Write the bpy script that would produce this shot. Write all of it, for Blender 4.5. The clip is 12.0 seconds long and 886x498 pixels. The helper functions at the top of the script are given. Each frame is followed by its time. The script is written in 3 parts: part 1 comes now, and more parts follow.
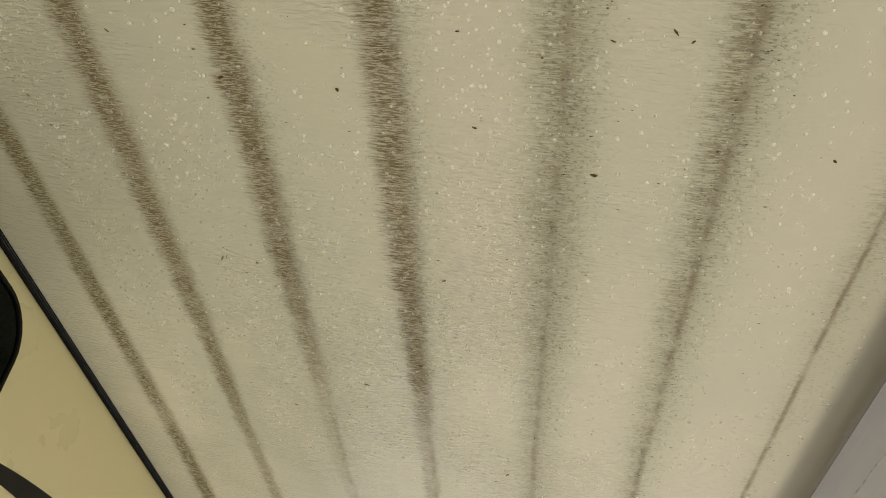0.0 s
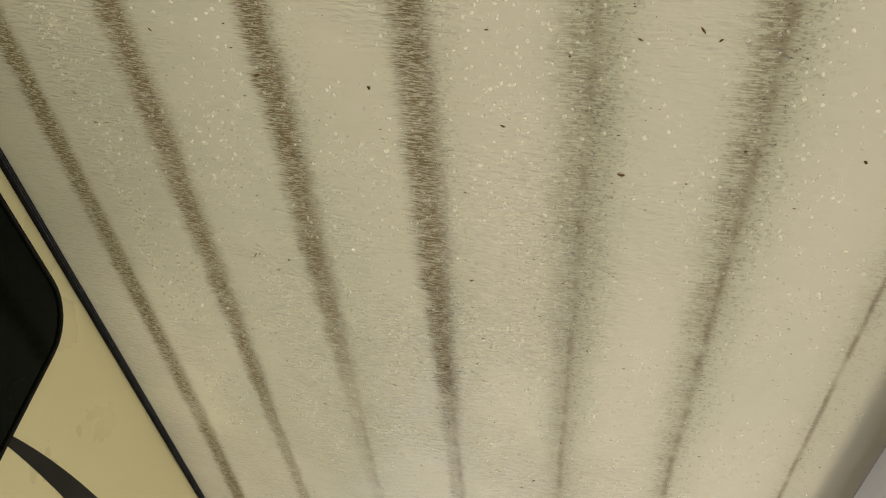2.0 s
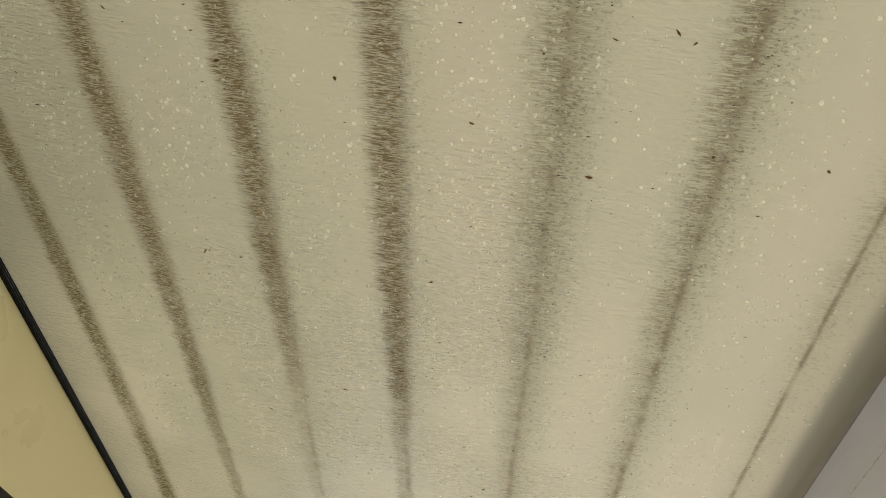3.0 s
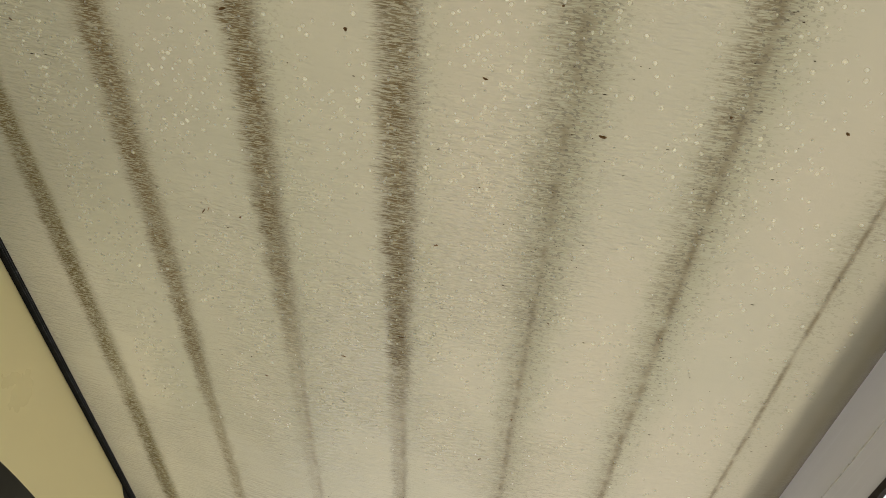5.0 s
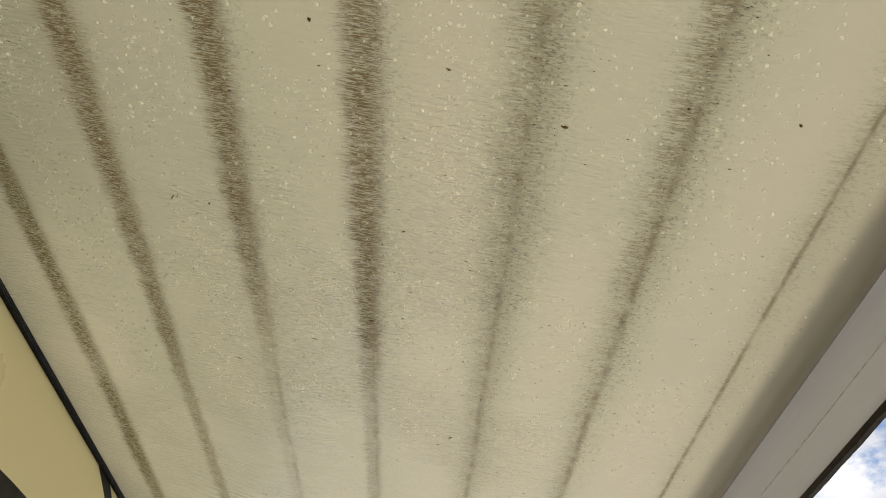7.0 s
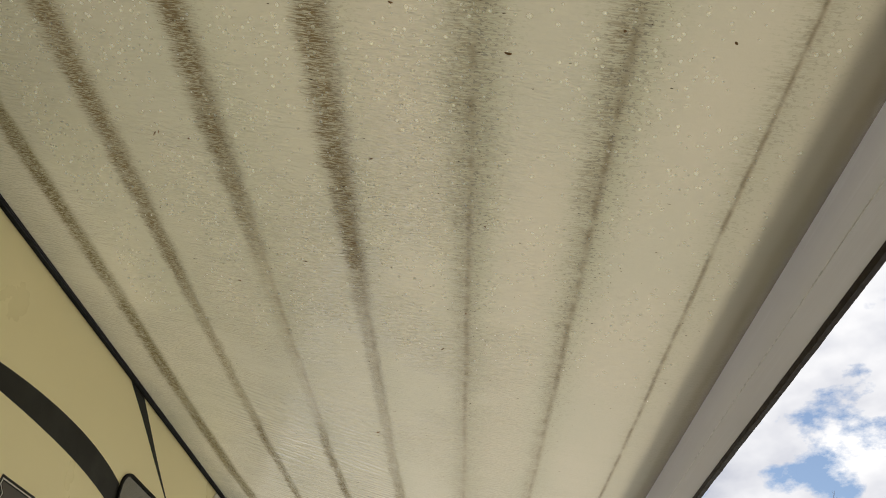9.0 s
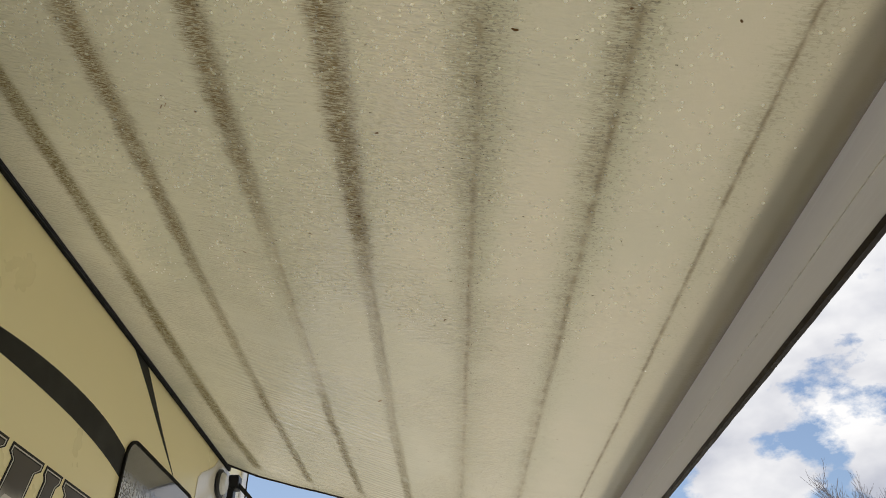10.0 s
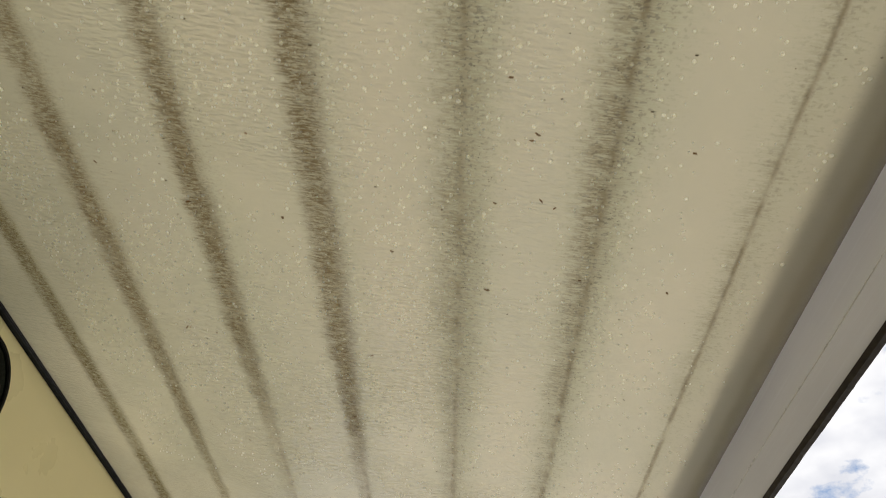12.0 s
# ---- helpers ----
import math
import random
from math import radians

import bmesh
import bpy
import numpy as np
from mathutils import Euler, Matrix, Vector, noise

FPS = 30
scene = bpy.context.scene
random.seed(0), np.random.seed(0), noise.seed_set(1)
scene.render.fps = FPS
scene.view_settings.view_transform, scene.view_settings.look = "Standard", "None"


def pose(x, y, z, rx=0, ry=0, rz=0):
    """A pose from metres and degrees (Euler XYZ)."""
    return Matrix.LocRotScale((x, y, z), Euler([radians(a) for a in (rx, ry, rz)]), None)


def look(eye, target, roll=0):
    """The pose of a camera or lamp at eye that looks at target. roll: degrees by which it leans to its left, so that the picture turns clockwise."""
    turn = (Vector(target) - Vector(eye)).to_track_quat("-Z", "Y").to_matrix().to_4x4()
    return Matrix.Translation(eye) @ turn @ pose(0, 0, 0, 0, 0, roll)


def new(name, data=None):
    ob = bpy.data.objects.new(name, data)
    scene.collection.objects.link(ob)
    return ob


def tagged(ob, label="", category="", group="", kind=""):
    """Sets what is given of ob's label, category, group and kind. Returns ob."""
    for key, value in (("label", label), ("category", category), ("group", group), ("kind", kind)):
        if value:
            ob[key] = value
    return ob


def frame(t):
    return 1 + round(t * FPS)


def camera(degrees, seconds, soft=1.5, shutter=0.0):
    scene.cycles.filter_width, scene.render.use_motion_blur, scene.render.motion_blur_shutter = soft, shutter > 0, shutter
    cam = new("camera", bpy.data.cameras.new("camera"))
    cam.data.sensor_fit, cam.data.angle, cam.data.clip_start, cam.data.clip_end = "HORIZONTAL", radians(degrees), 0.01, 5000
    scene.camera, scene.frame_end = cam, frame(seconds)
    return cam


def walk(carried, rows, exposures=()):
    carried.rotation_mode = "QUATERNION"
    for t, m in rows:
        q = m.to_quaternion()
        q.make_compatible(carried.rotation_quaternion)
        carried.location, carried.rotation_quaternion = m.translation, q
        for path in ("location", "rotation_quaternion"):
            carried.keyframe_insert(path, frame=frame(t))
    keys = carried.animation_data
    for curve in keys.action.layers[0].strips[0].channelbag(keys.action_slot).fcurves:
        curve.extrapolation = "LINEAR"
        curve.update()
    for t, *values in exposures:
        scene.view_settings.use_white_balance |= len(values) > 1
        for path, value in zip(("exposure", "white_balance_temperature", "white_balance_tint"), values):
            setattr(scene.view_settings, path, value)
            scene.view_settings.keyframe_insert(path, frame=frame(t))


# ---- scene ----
cam = camera(60.4, 12.0, soft=0.9, shutter=0.2)
METRES, EYE, TILT, LEAN, TURN = 1.25, 1.5, 44.3, 0.0, 2.65
ROWS = [
    (0.0, 0.0, 0.0, 0.0, 0.0, 0.0, -0.0),
    (0.5, 0.0029, -0.0056, -0.0026, 0.9, -0.75, 0.39),
    (1.0, 0.0506, 0.0055, -0.0151, 3.05, -2.01, 1.15),
    (1.5, 0.079, 0.0065, -0.0495, 5.47, -2.55, 0.66),
    (2.0, 0.0152, -0.0161, -0.0328, 2.66, 1.17, -1.08),
    (2.5, -0.0147, -0.0008, -0.0387, -0.36, 2.38, -2.03),
    (3.0, -0.0242, 0.0181, -0.0545, -1.88, 2.18, -2.49),
    (5.0, -0.066, 0.0474, -0.0941, -3.24, 0.92, -3.38),
    (5.5, -0.0569, 0.0399, -0.0887, -3.77, 0.86, -3.72),
    (6.0, -0.0539, 0.0424, -0.0852, -4.42, 0.77, -3.92),
    (6.5, -0.0493, 0.034, -0.0724, -4.78, 0.3, -3.76),
    (7.0, -0.0416, 0.0234, -0.0686, -4.65, -0.97, -3.23),
    (9.0, 0.1079, -0.0524, -0.0301, -1.52, -7.9, -1.03),
    (9.5, 0.1192, -0.0703, -0.0228, -1.43, -9.1, -0.96),
    (10.0, 0.0877, -0.0746, -0.0185, -1.82, -10.2, -1.22),
    (10.5, 0.0115, -0.1197, 0.0267, -2.79, -11.54, -2.12),
    (11.0, 0.0008, -0.1997, 0.0902, -4.84, -11.39, -4.24),
    (11.5, 0.0492, -0.2641, 0.1636, -3.17, -5.88, -3.15),
    (12.0, 0.0958, -0.3187, 0.2385, -2.16, -1.22, -1.66),
]
EXPOSURES = [(0.0, -0.24), (1.5, -0.12), (3.0, -0.21), (7.0, -0.22), (9.0, -0.39), (10.0, -0.48), (10.5, -0.53), (11.0, -0.59), (11.5, -0.58), (12.0, -0.34)]
walk(cam, [(t, pose(0, 0, EYE, TILT, LEAN, TURN) @ pose(METRES * x, METRES * y, METRES * z, 90 + pitch, roll, yaw)) for t, x, y, z, yaw, pitch, roll in ROWS], EXPOSURES)

# ---------------------------------------------------------------- world, sun
SUN_DIR = Vector((-0.04, 0.57, 0.82)).normalized()
sun_elev = math.asin(SUN_DIR.z)
sun_az = math.atan2(SUN_DIR.x, SUN_DIR.y)

world = bpy.data.worlds.new("sky_world")
scene.world = world
world.use_nodes = True
wn, wl = world.node_tree.nodes, world.node_tree.links
wn.clear()
w_out = wn.new("ShaderNodeOutputWorld")
w_bg = wn.new("ShaderNodeBackground")
w_sky = wn.new("ShaderNodeTexSky")
w_sky.sky_type = "NISHITA"
w_sky.sun_disc = False
w_sky.sun_elevation = sun_elev
w_sky.sun_rotation = sun_az
w_sky.air_density, w_sky.dust_density, w_sky.ozone_density = 1.0, 0.6, 1.5
w_tc = wn.new("ShaderNodeTexCoord")
w_map = wn.new("ShaderNodeMapping")
w_map.inputs["Scale"].default_value = (1.0, 1.0, 1.7)
w_map.inputs["Location"].default_value = (0.35, 0.10, 0.42)
w_noise = wn.new("ShaderNodeTexNoise")
w_noise.inputs["Scale"].default_value = 4.2
w_noise.inputs["Detail"].default_value = 9
w_noise.inputs["Roughness"].default_value = 0.60
w_noise.inputs["Distortion"].default_value = 0.0
w_ramp = wn.new("ShaderNodeValToRGB")
# cloud banks and clear gaps low in the sky: direction, reach, strength
CLOUDS = [((0.46, 0.79, 0.40), 0.24, 0.15), ((0.375, 0.89, 0.262), 0.07, 0.16), ((0.486, 0.834, 0.258), 0.055, 0.16), ((0.325, 0.90, 0.29), 0.07, 0.16),
          ((0.43, 0.855, 0.305), 0.07, -0.13), ((0.52, 0.80, 0.31), 0.08, -0.13), ((0.43, 0.88, 0.20), 0.12, -0.14), ((-0.15, 0.95, 0.26), 0.42, -0.22)]
w_gain = wn.new("ShaderNodeMath")
w_gain.operation = "MULTIPLY_ADD"
w_gain.inputs[1].default_value, w_gain.inputs[2].default_value = 1.5, -0.25
wl.new(w_noise.outputs["Fac"], w_gain.inputs[0])
w_fac = w_gain.outputs[0]
for centre, reach, lift in CLOUDS:
    w_d = wn.new("ShaderNodeVectorMath")
    w_d.operation = "DISTANCE"
    w_d.inputs[1].default_value = centre
    w_r = wn.new("ShaderNodeMapRange")
    w_r.interpolation_type = "SMOOTHSTEP"
    w_r.inputs[1].default_value, w_r.inputs[2].default_value, w_r.inputs[3].default_value, w_r.inputs[4].default_value = 0.0, reach, lift, 0.0
    w_a = wn.new("ShaderNodeMath")
    wl.new(w_tc.outputs["Generated"], w_d.inputs[0])
    wl.new(w_d.outputs["Value"], w_r.inputs[0])
    wl.new(w_fac, w_a.inputs[0])
    wl.new(w_r.outputs[0], w_a.inputs[1])
    w_fac = w_a.outputs[0]
w_ramp.color_ramp.elements[0].position = 0.43
w_ramp.color_ramp.elements[1].position = 0.51
w_shade = wn.new("ShaderNodeTexNoise")
w_shade.inputs["Scale"].default_value = 6.0
w_shade.inputs["Detail"].default_value = 6
w_cloud = wn.new("ShaderNodeValToRGB")
w_cloud.color_ramp.elements[0].position = 0.35
w_cloud.color_ramp.elements[0].color = (5.6, 5.8, 6.6, 1)
w_cloud.color_ramp.elements[1].position = 0.62
w_cloud.color_ramp.elements[1].color = (10.4, 10.3, 10.3, 1)
w_mix = wn.new("ShaderNodeMix")
w_mix.data_type = "RGBA"
wl.new(w_tc.outputs["Generated"], w_map.inputs["Vector"])
wl.new(w_map.outputs["Vector"], w_noise.inputs["Vector"])
wl.new(w_map.outputs["Vector"], w_shade.inputs["Vector"])
wl.new(w_fac, w_ramp.inputs["Fac"])
wl.new(w_shade.outputs["Fac"], w_cloud.inputs["Fac"])
wl.new(w_ramp.outputs["Color"], w_mix.inputs["Factor"])
wl.new(w_sky.outputs["Color"], w_mix.inputs["A"])
wl.new(w_cloud.outputs["Color"], w_mix.inputs["B"])
wl.new(w_mix.outputs["Result"], w_bg.inputs["Color"])
w_bg.inputs["Strength"].default_value = 0.135
wl.new(w_bg.outputs["Background"], w_out.inputs["Surface"])

sun_data = bpy.data.lights.new("sun", "SUN")
sun_data.energy, sun_data.angle, sun_data.color = 3.7, radians(24.0), (1.0, 0.965, 0.91)
sun = new("sun", sun_data)
sun.matrix_world = look(SUN_DIR * 50, (0, 0, 0))


# ---------------------------------------------------------------- node helpers
class Nodes:
    """A material's node tree, written as arithmetic."""

    def __init__(self, name):
        self.mat = bpy.data.materials.new(name)
        self.mat.use_nodes = True
        self.n, self.l = self.mat.node_tree.nodes, self.mat.node_tree.links
        self.n.clear()
        self.out = self.n.new("ShaderNodeOutputMaterial")
        self.co = self.n.new("ShaderNodeTexCoord").outputs["Object"]

    def put(self, socket, value):
        if isinstance(value, bpy.types.NodeSocket):
            self.l.new(value, socket)
        else:
            socket.default_value = value

    def math(self, op, a, b=0.0, c=0.0, clamp=False):
        m = self.n.new("ShaderNodeMath")
        m.operation, m.use_clamp = op, clamp
        for i, v in enumerate((a, b, c)):
            self.put(m.inputs[i], v)
        return m.outputs[0]

    def xyz(self, vec=None):
        s = self.n.new("ShaderNodeSeparateXYZ")
        self.l.new(vec or self.co, s.inputs[0])
        return s.outputs

    def scaled(self, scale, loc=(0, 0, 0)):
        m = self.n.new("ShaderNodeMapping")
        m.inputs["Scale"].default_value, m.inputs["Location"].default_value = scale, loc
        self.l.new(self.co, m.inputs["Vector"])
        return m.outputs[0]

    def noise(self, vec, scale, detail=4.0, rough=0.55, dist=0.0):
        t = self.n.new("ShaderNodeTexNoise")
        self.l.new(vec, t.inputs["Vector"])
        t.inputs["Scale"].default_value, t.inputs["Detail"].default_value = scale, detail
        t.inputs["Roughness"].default_value, t.inputs["Distortion"].default_value = rough, dist
        return t.outputs["Fac"]

    def span(self, v, a, b, lo=0.0, hi=1.0):
        m = self.n.new("ShaderNodeMapRange")
        m.interpolation_type = "SMOOTHSTEP"
        self.put(m.inputs["Value"], v)
        for i, k in enumerate((a, b, lo, hi)):
            self.put(m.inputs[1 + i], k)
        return m.outputs[0]

    def mix(self, f, a, b):
        m = self.n.new("ShaderNodeMix")
        m.data_type = "RGBA"
        self.put(m.inputs["Factor"], f)
        self.put(m.inputs["A"], a)
        self.put(m.inputs["B"], b)
        return m.outputs["Result"]

    def bump(self, h, dist, strength=1.0):
        b = self.n.new("ShaderNodeBump")
        b.inputs["Strength"].default_value, b.inputs["Distance"].default_value = strength, dist
        self.put(b.inputs["Height"], h)
        return b.outputs[0]

    def principled(self, color, rough, spec=0.5, metal=0.0, normal=None, coat=0.0):
        p = self.n.new("ShaderNodeBsdfPrincipled")
        self.put(p.inputs["Base Color"], color)
        self.put(p.inputs["Roughness"], rough)
        self.put(p.inputs["Metallic"], metal)
        self.put(p.inputs["Specular IOR Level"], spec)
        if coat:
            self.put(p.inputs["Coat Weight"], coat)
            p.inputs["Coat Roughness"].default_value = 0.10
        if normal:
            self.l.new(normal, p.inputs["Normal"])
            if coat:
                self.l.new(normal, p.inputs["Coat Normal"])
        return p.outputs[0]

    def blend(self, f, a, b):
        m = self.n.new("ShaderNodeMixShader")
        self.put(m.inputs[0], f)
        self.l.new(a, m.inputs[1])
        self.l.new(b, m.inputs[2])
        return m.outputs[0]

    def done(self, shader):
        self.l.new(shader, self.out.inputs["Surface"])
        return self.mat


def rgb(r, g, b):
    return (r, g, b, 1.0)


def plain(name, color, rough, spec=0.5, metal=0.0, vary=0.12, scale=6.0, grain=300.0, bump=0.0003):
    """A surface with blotches at one scale and grain at another."""
    k = Nodes(name)
    big = k.noise(k.co, scale, 5)
    fine = k.noise(k.co, grain, 2)
    dark = rgb(*[c * (1 - vary) for c in color])
    lite = rgb(*[min(1, c * (1 + vary)) for c in color])
    col = k.mix(big, dark, lite)
    r = k.span(big, 0.3, 0.7, rough * 0.85, min(1.0, rough * 1.15))
    return k.done(k.principled(col, r, spec, metal, k.bump(fine, bump)))


# ---------------------------------------------------------------- materials
STRIPES = [  # place across, half width, strength, fuzz, wander, line strength, line offset
    (-1.144, 0.029, 1.0, 0.0, 0.2, 0.0, 0.0),
    (-0.816, 0.035, 0.90, 0.25, 1.0, 0.45, 0.012),
    (-0.478, 0.033, 0.90, 0.42, 1.0, 0.45, 0.014),
    (-0.154, 0.036, 0.86, 0.48, 0.6, 0.55, 0.010),
    (0.187, 0.046, 0.46, 0.85, 0.5, 0.62, 0.004),
    (0.500, 0.034, 0.52, 0.85, 0.4, 0.74, 0.012),
    (0.828, 0.024, 0.22, 0.34, 0.3, 0.72, 0.000),
]


def make_fabric(name):
    k = Nodes(name)
    x, y, z = k.xyz()
    # streaks that run across the sheet, coarse and fine
    teeth = k.noise(k.scaled((30, 260, 1)), 1.0, 3, 0.65)
    teeth2 = k.noise(k.scaled((52, 400, 1), (3, 7, 0)), 1.0, 2, 0.6)
    slow = k.noise(k.scaled((0.7, 2.4, 1), (5, 1, 0)), 1.0, 3)
    mid = k.noise(k.scaled((10, 14, 1), (2, 5, 0)), 1.0, 3)
    patch = k.noise(k.scaled((3.2, 1.3, 1), (1, 9, 0)), 1.0, 4)
    spots = k.noise(k.scaled((95, 150, 1), (2, 2, 0)), 1.0, 2)
    wob = k.math("MULTIPLY", k.math("SUBTRACT", slow, 0.5), 0.035)
    jag = k.math("ADD", k.math("MULTIPLY", k.math("SUBTRACT", teeth, 0.5), 0.075), k.math("MULTIPLY", k.math("SUBTRACT", mid, 0.5), 0.035))
    near = k.span(y, 1.1, 2.5, 1.0, 0.58)
    stain = fuzz = line = None
    for i, (px, half, strong, side, wander, ls, lo) in enumerate(STRIPES):
        d = k.math("SUBTRACT", x, px)
        d = k.math("MULTIPLY_ADD", wob, wander, d)
        if i == 0:
            d = k.math("ADD", d, k.math("SUBTRACT", k.span(y, 2.4, 3.4, 0.0, 0.014), k.span(y, 4.2, 4.9, 0.0, 0.030)))
        if i in (1, 2, 3):
            d = k.math("SUBTRACT", d, k.span(y, 3.4, 4.9, 0.0, 0.034 if i < 3 else 0.022))
        dj = k.math("MULTIPLY_ADD", jag, 0.75 if i == 0 else 1.0, d)
        width = half if i == 0 else k.math("MULTIPLY", near, half)
        q = k.math("DIVIDE", dj, width)
        q2 = k.math("MULTIPLY", q, q)
        core = k.math("POWER", 2.718, k.math("MULTIPLY", k.math("POWER", q2, 1.5) if i in (0, 1, 2, 3) else q2, -0.8))
        fade = k.math("MULTIPLY", k.span(k.noise(k.scaled((0.01, 1.1, 1), (0, i * 7.3, i)), 1.0, 2), 0.28, 0.55, 0.62, 1.0), strong)
        if i == 2:
            fade = k.math("MULTIPLY", fade, k.math("MAXIMUM", k.span(y, 1.55, 2.15, 1.0, 0.22), k.span(y, 3.0, 3.6, 0.0, 0.9)))
        if i == 3:
            fade = k.math("MULTIPLY", fade, k.math("MAXIMUM", k.span(y, 1.85, 2.3, 1.0, 0.45), k.span(y, 3.2, 4.0, 0.0, 0.8)))
        if i in (4, 5, 6):
            fade = k.math("MULTIPLY", fade, k.math("MULTIPLY", k.span(y, 0.8, 1.7, 1.0, 0.55), k.span(y, 1.8, 3.0, 1.0, 0.7)))
        if i == 1:
            fade = k.math("MULTIPLY", fade, k.math("MAXIMUM", k.span(y, 2.0, 2.6, 1.0, 0.6), k.span(y, 3.0, 3.6, 0.0, 0.9)))
        core = k.math("MULTIPLY", core, fade)
        stain = core if stain is None else k.math("MAXIMUM", stain, core)
        if side:
            f = k.math("DIVIDE", k.math("SUBTRACT", dj, 0.024 if i < 4 else 0.014), 0.066)
            f = k.math("POWER", 2.718, k.math("MULTIPLY", k.math("MULTIPLY", f, f), -1.0))
            f = k.math("MULTIPLY", k.math("MULTIPLY", f, side), k.span(y, 0.9, 3.2, 1.0, 0.35))
            fuzz = f if fuzz is None else k.math("MAXIMUM", fuzz, f)
        if ls:
            q = k.math("DIVIDE", k.math("SUBTRACT", k.math("MULTIPLY_ADD", jag, 0.40 if i < 6 else 0.14, d), lo), 0.0105 if i < 6 else 0.0060)
            li = k.math("MULTIPLY", k.math("POWER", 2.718, k.math("MULTIPLY", k.math("MULTIPLY", q, q), -1.0)), ls)
            if i < 6:
                li = k.math("MULTIPLY", li, k.span(y, 2.2, 3.6, 1.0, 0.6))
            line = li if line is None else k.math("MAXIMUM", line, li)
    mixed = k.math("ADD", k.math("MULTIPLY", teeth, 0.45), k.math("MULTIPLY", teeth2, 0.55))
    streak = k.math("MULTIPLY", k.span(mixed, 0.45, 0.535, 0.28, 1.25), k.span(mid, 0.30, 0.62, 0.72, 1.05))
    stain = k.math("MULTIPLY", stain, k.span(y, 4.82, 4.92, 1.0, 0.0))
    banded = k.math("MULTIPLY", stain, streak)
    stain_all = k.math("MAXIMUM", banded, k.math("MULTIPLY", line, k.span(mid, 0.3, 0.65, 0.30, 1.0)), clamp=True)
    spot = k.span(spots, 0.575, 0.615)
    halo = k.math("MAXIMUM", fuzz, k.math("MULTIPLY", stain, 0.6))
    specks = k.math("MULTIPLY", k.math("MULTIPLY", halo, spot), 0.9, clamp=True)
    grime = k.span(patch, 0.35, 0.75, 0.0, 1.0)
    clean = k.mix(grime, CLEAN_A, CLEAN_B)
    # dimmer light towards the wall, painted as a grey-green tone
    left_dim = k.math("MULTIPLY", k.span(x, -0.9, 0.3, 1.0, 0.0), k.span(k.noise(k.scaled((1.6, 0.9, 1), (7, 3, 0)), 1.0, 3), 0.35, 0.65, 0.3, 1.0))
    clean = k.mix(k.math("MULTIPLY", left_dim, 0.9), clean, rgb(0.32, 0.315, 0.22))
    # olive tone painted in for the dark window's reflection and lost bounce light
    window_dim = k.math("MULTIPLY", k.span(k.math("ADD", x, k.math("MULTIPLY", slow, 0.25)), -0.95, -0.40, 1.0, 0.0), k.math("MULTIPLY", k.span(k.math("ADD", y, k.math("MULTIPLY", patch, 0.5)), 1.55, 2.25, 1.0, 0.0), k.span(patch, 0.25, 0.6, 0.6, 1.0)))
    clean = k.mix(k.math("MULTIPLY", window_dim, 0.76), clean, rgb(0.205, 0.195, 0.115))
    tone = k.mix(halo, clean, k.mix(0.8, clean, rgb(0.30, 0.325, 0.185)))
    brown = k.mix(k.span(x, -1.02, -0.9), rgb(0.110, 0.072, 0.014), rgb(0.128, 0.080, 0.024))
    col = k.mix(k.math("MULTIPLY", fuzz, k.math("MULTIPLY", streak, 0.32)), tone, rgb(0.22, 0.185, 0.105))
    col = k.mix(k.math("MULTIPLY", stain_all, 0.93), col, brown)
    col = k.mix(specks, col, rgb(0.05, 0.045, 0.030))
    # relief: fine ripples across the sheet, stronger along the stains and in patches, and one raised crease
    rip = k.noise(k.scaled((32, 112, 1), (8, 4, 0)), 1.0, 2, 0.5)
    broad = k.noise(k.scaled((1.2, 9, 1), (8, 4, 0)), 1.0, 3, 0.5)
    cloth = k.noise(k.co, 900, 1)
    where = k.span(k.noise(k.scaled((2.0, 1.6, 1), (4, 6, 0)), 1.0, 2), 0.40, 0.62, 0.15, 1.4)
    rip = k.math("MULTIPLY", k.math("MULTIPLY", rip, k.math("ADD", where, k.math("MULTIPLY", stain, 0.9))), k.span(x, 0.20, 0.60, 1.0, 0.12))
    zone = k.math("MULTIPLY", k.math("MULTIPLY", k.span(x, -0.75, -0.45), k.span(x, 0.20, 0.50, 1.0, 0.0)), k.math("MULTIPLY", k.span(y, 1.0, 1.5), k.span(y, 2.7, 3.4, 1.0, 0.0)))
    rip = k.math("MULTIPLY", rip, k.math("MULTIPLY_ADD", zone, 1.0, 1.0))
    height = k.math("ADD", rip, k.math("MULTIPLY", cloth, 0.03))
    height = k.math("MULTIPLY_ADD", broad, k.span(x, -0.7, 0.1, 0.9, 0.35), height)
    height = k.math("MULTIPLY_ADD", teeth2, k.math("MULTIPLY", stain, 0.5), height)
    height = k.math("MULTIPLY_ADD", line, 0.35, height)
    # taut creases near the far corner
    wave = k.math("SINE", k.math("ADD", k.math("MULTIPLY", k.math("ADD", y, k.math("MULTIPLY", x, -0.35)), 150.0), k.math("MULTIPLY", slow, 30.0)))
    corner = k.math("MULTIPLY", k.span(y, 2.7, 3.6), k.math("MULTIPLY", k.span(x, -1.05, -0.8), k.span(x, -0.45, 0.0, 1.0, 0.0)))
    height = k.math("MULTIPLY_ADD", wave, k.math("MULTIPLY", corner, 0.36), height)
    nrm = k.bump(height, 0.0080)
    rough = k.span(k.math("ADD", patch, k.math("MULTIPLY", stain, 0.4)), 0.3, 0.9, 0.10, 0.28)
    shine = k.math("SUBTRACT", 1.0, k.math("MULTIPLY", k.math("MAXIMUM", stain, k.math("MULTIPLY", fuzz, 0.6)), 0.9), clamp=True)   # mildew is dull
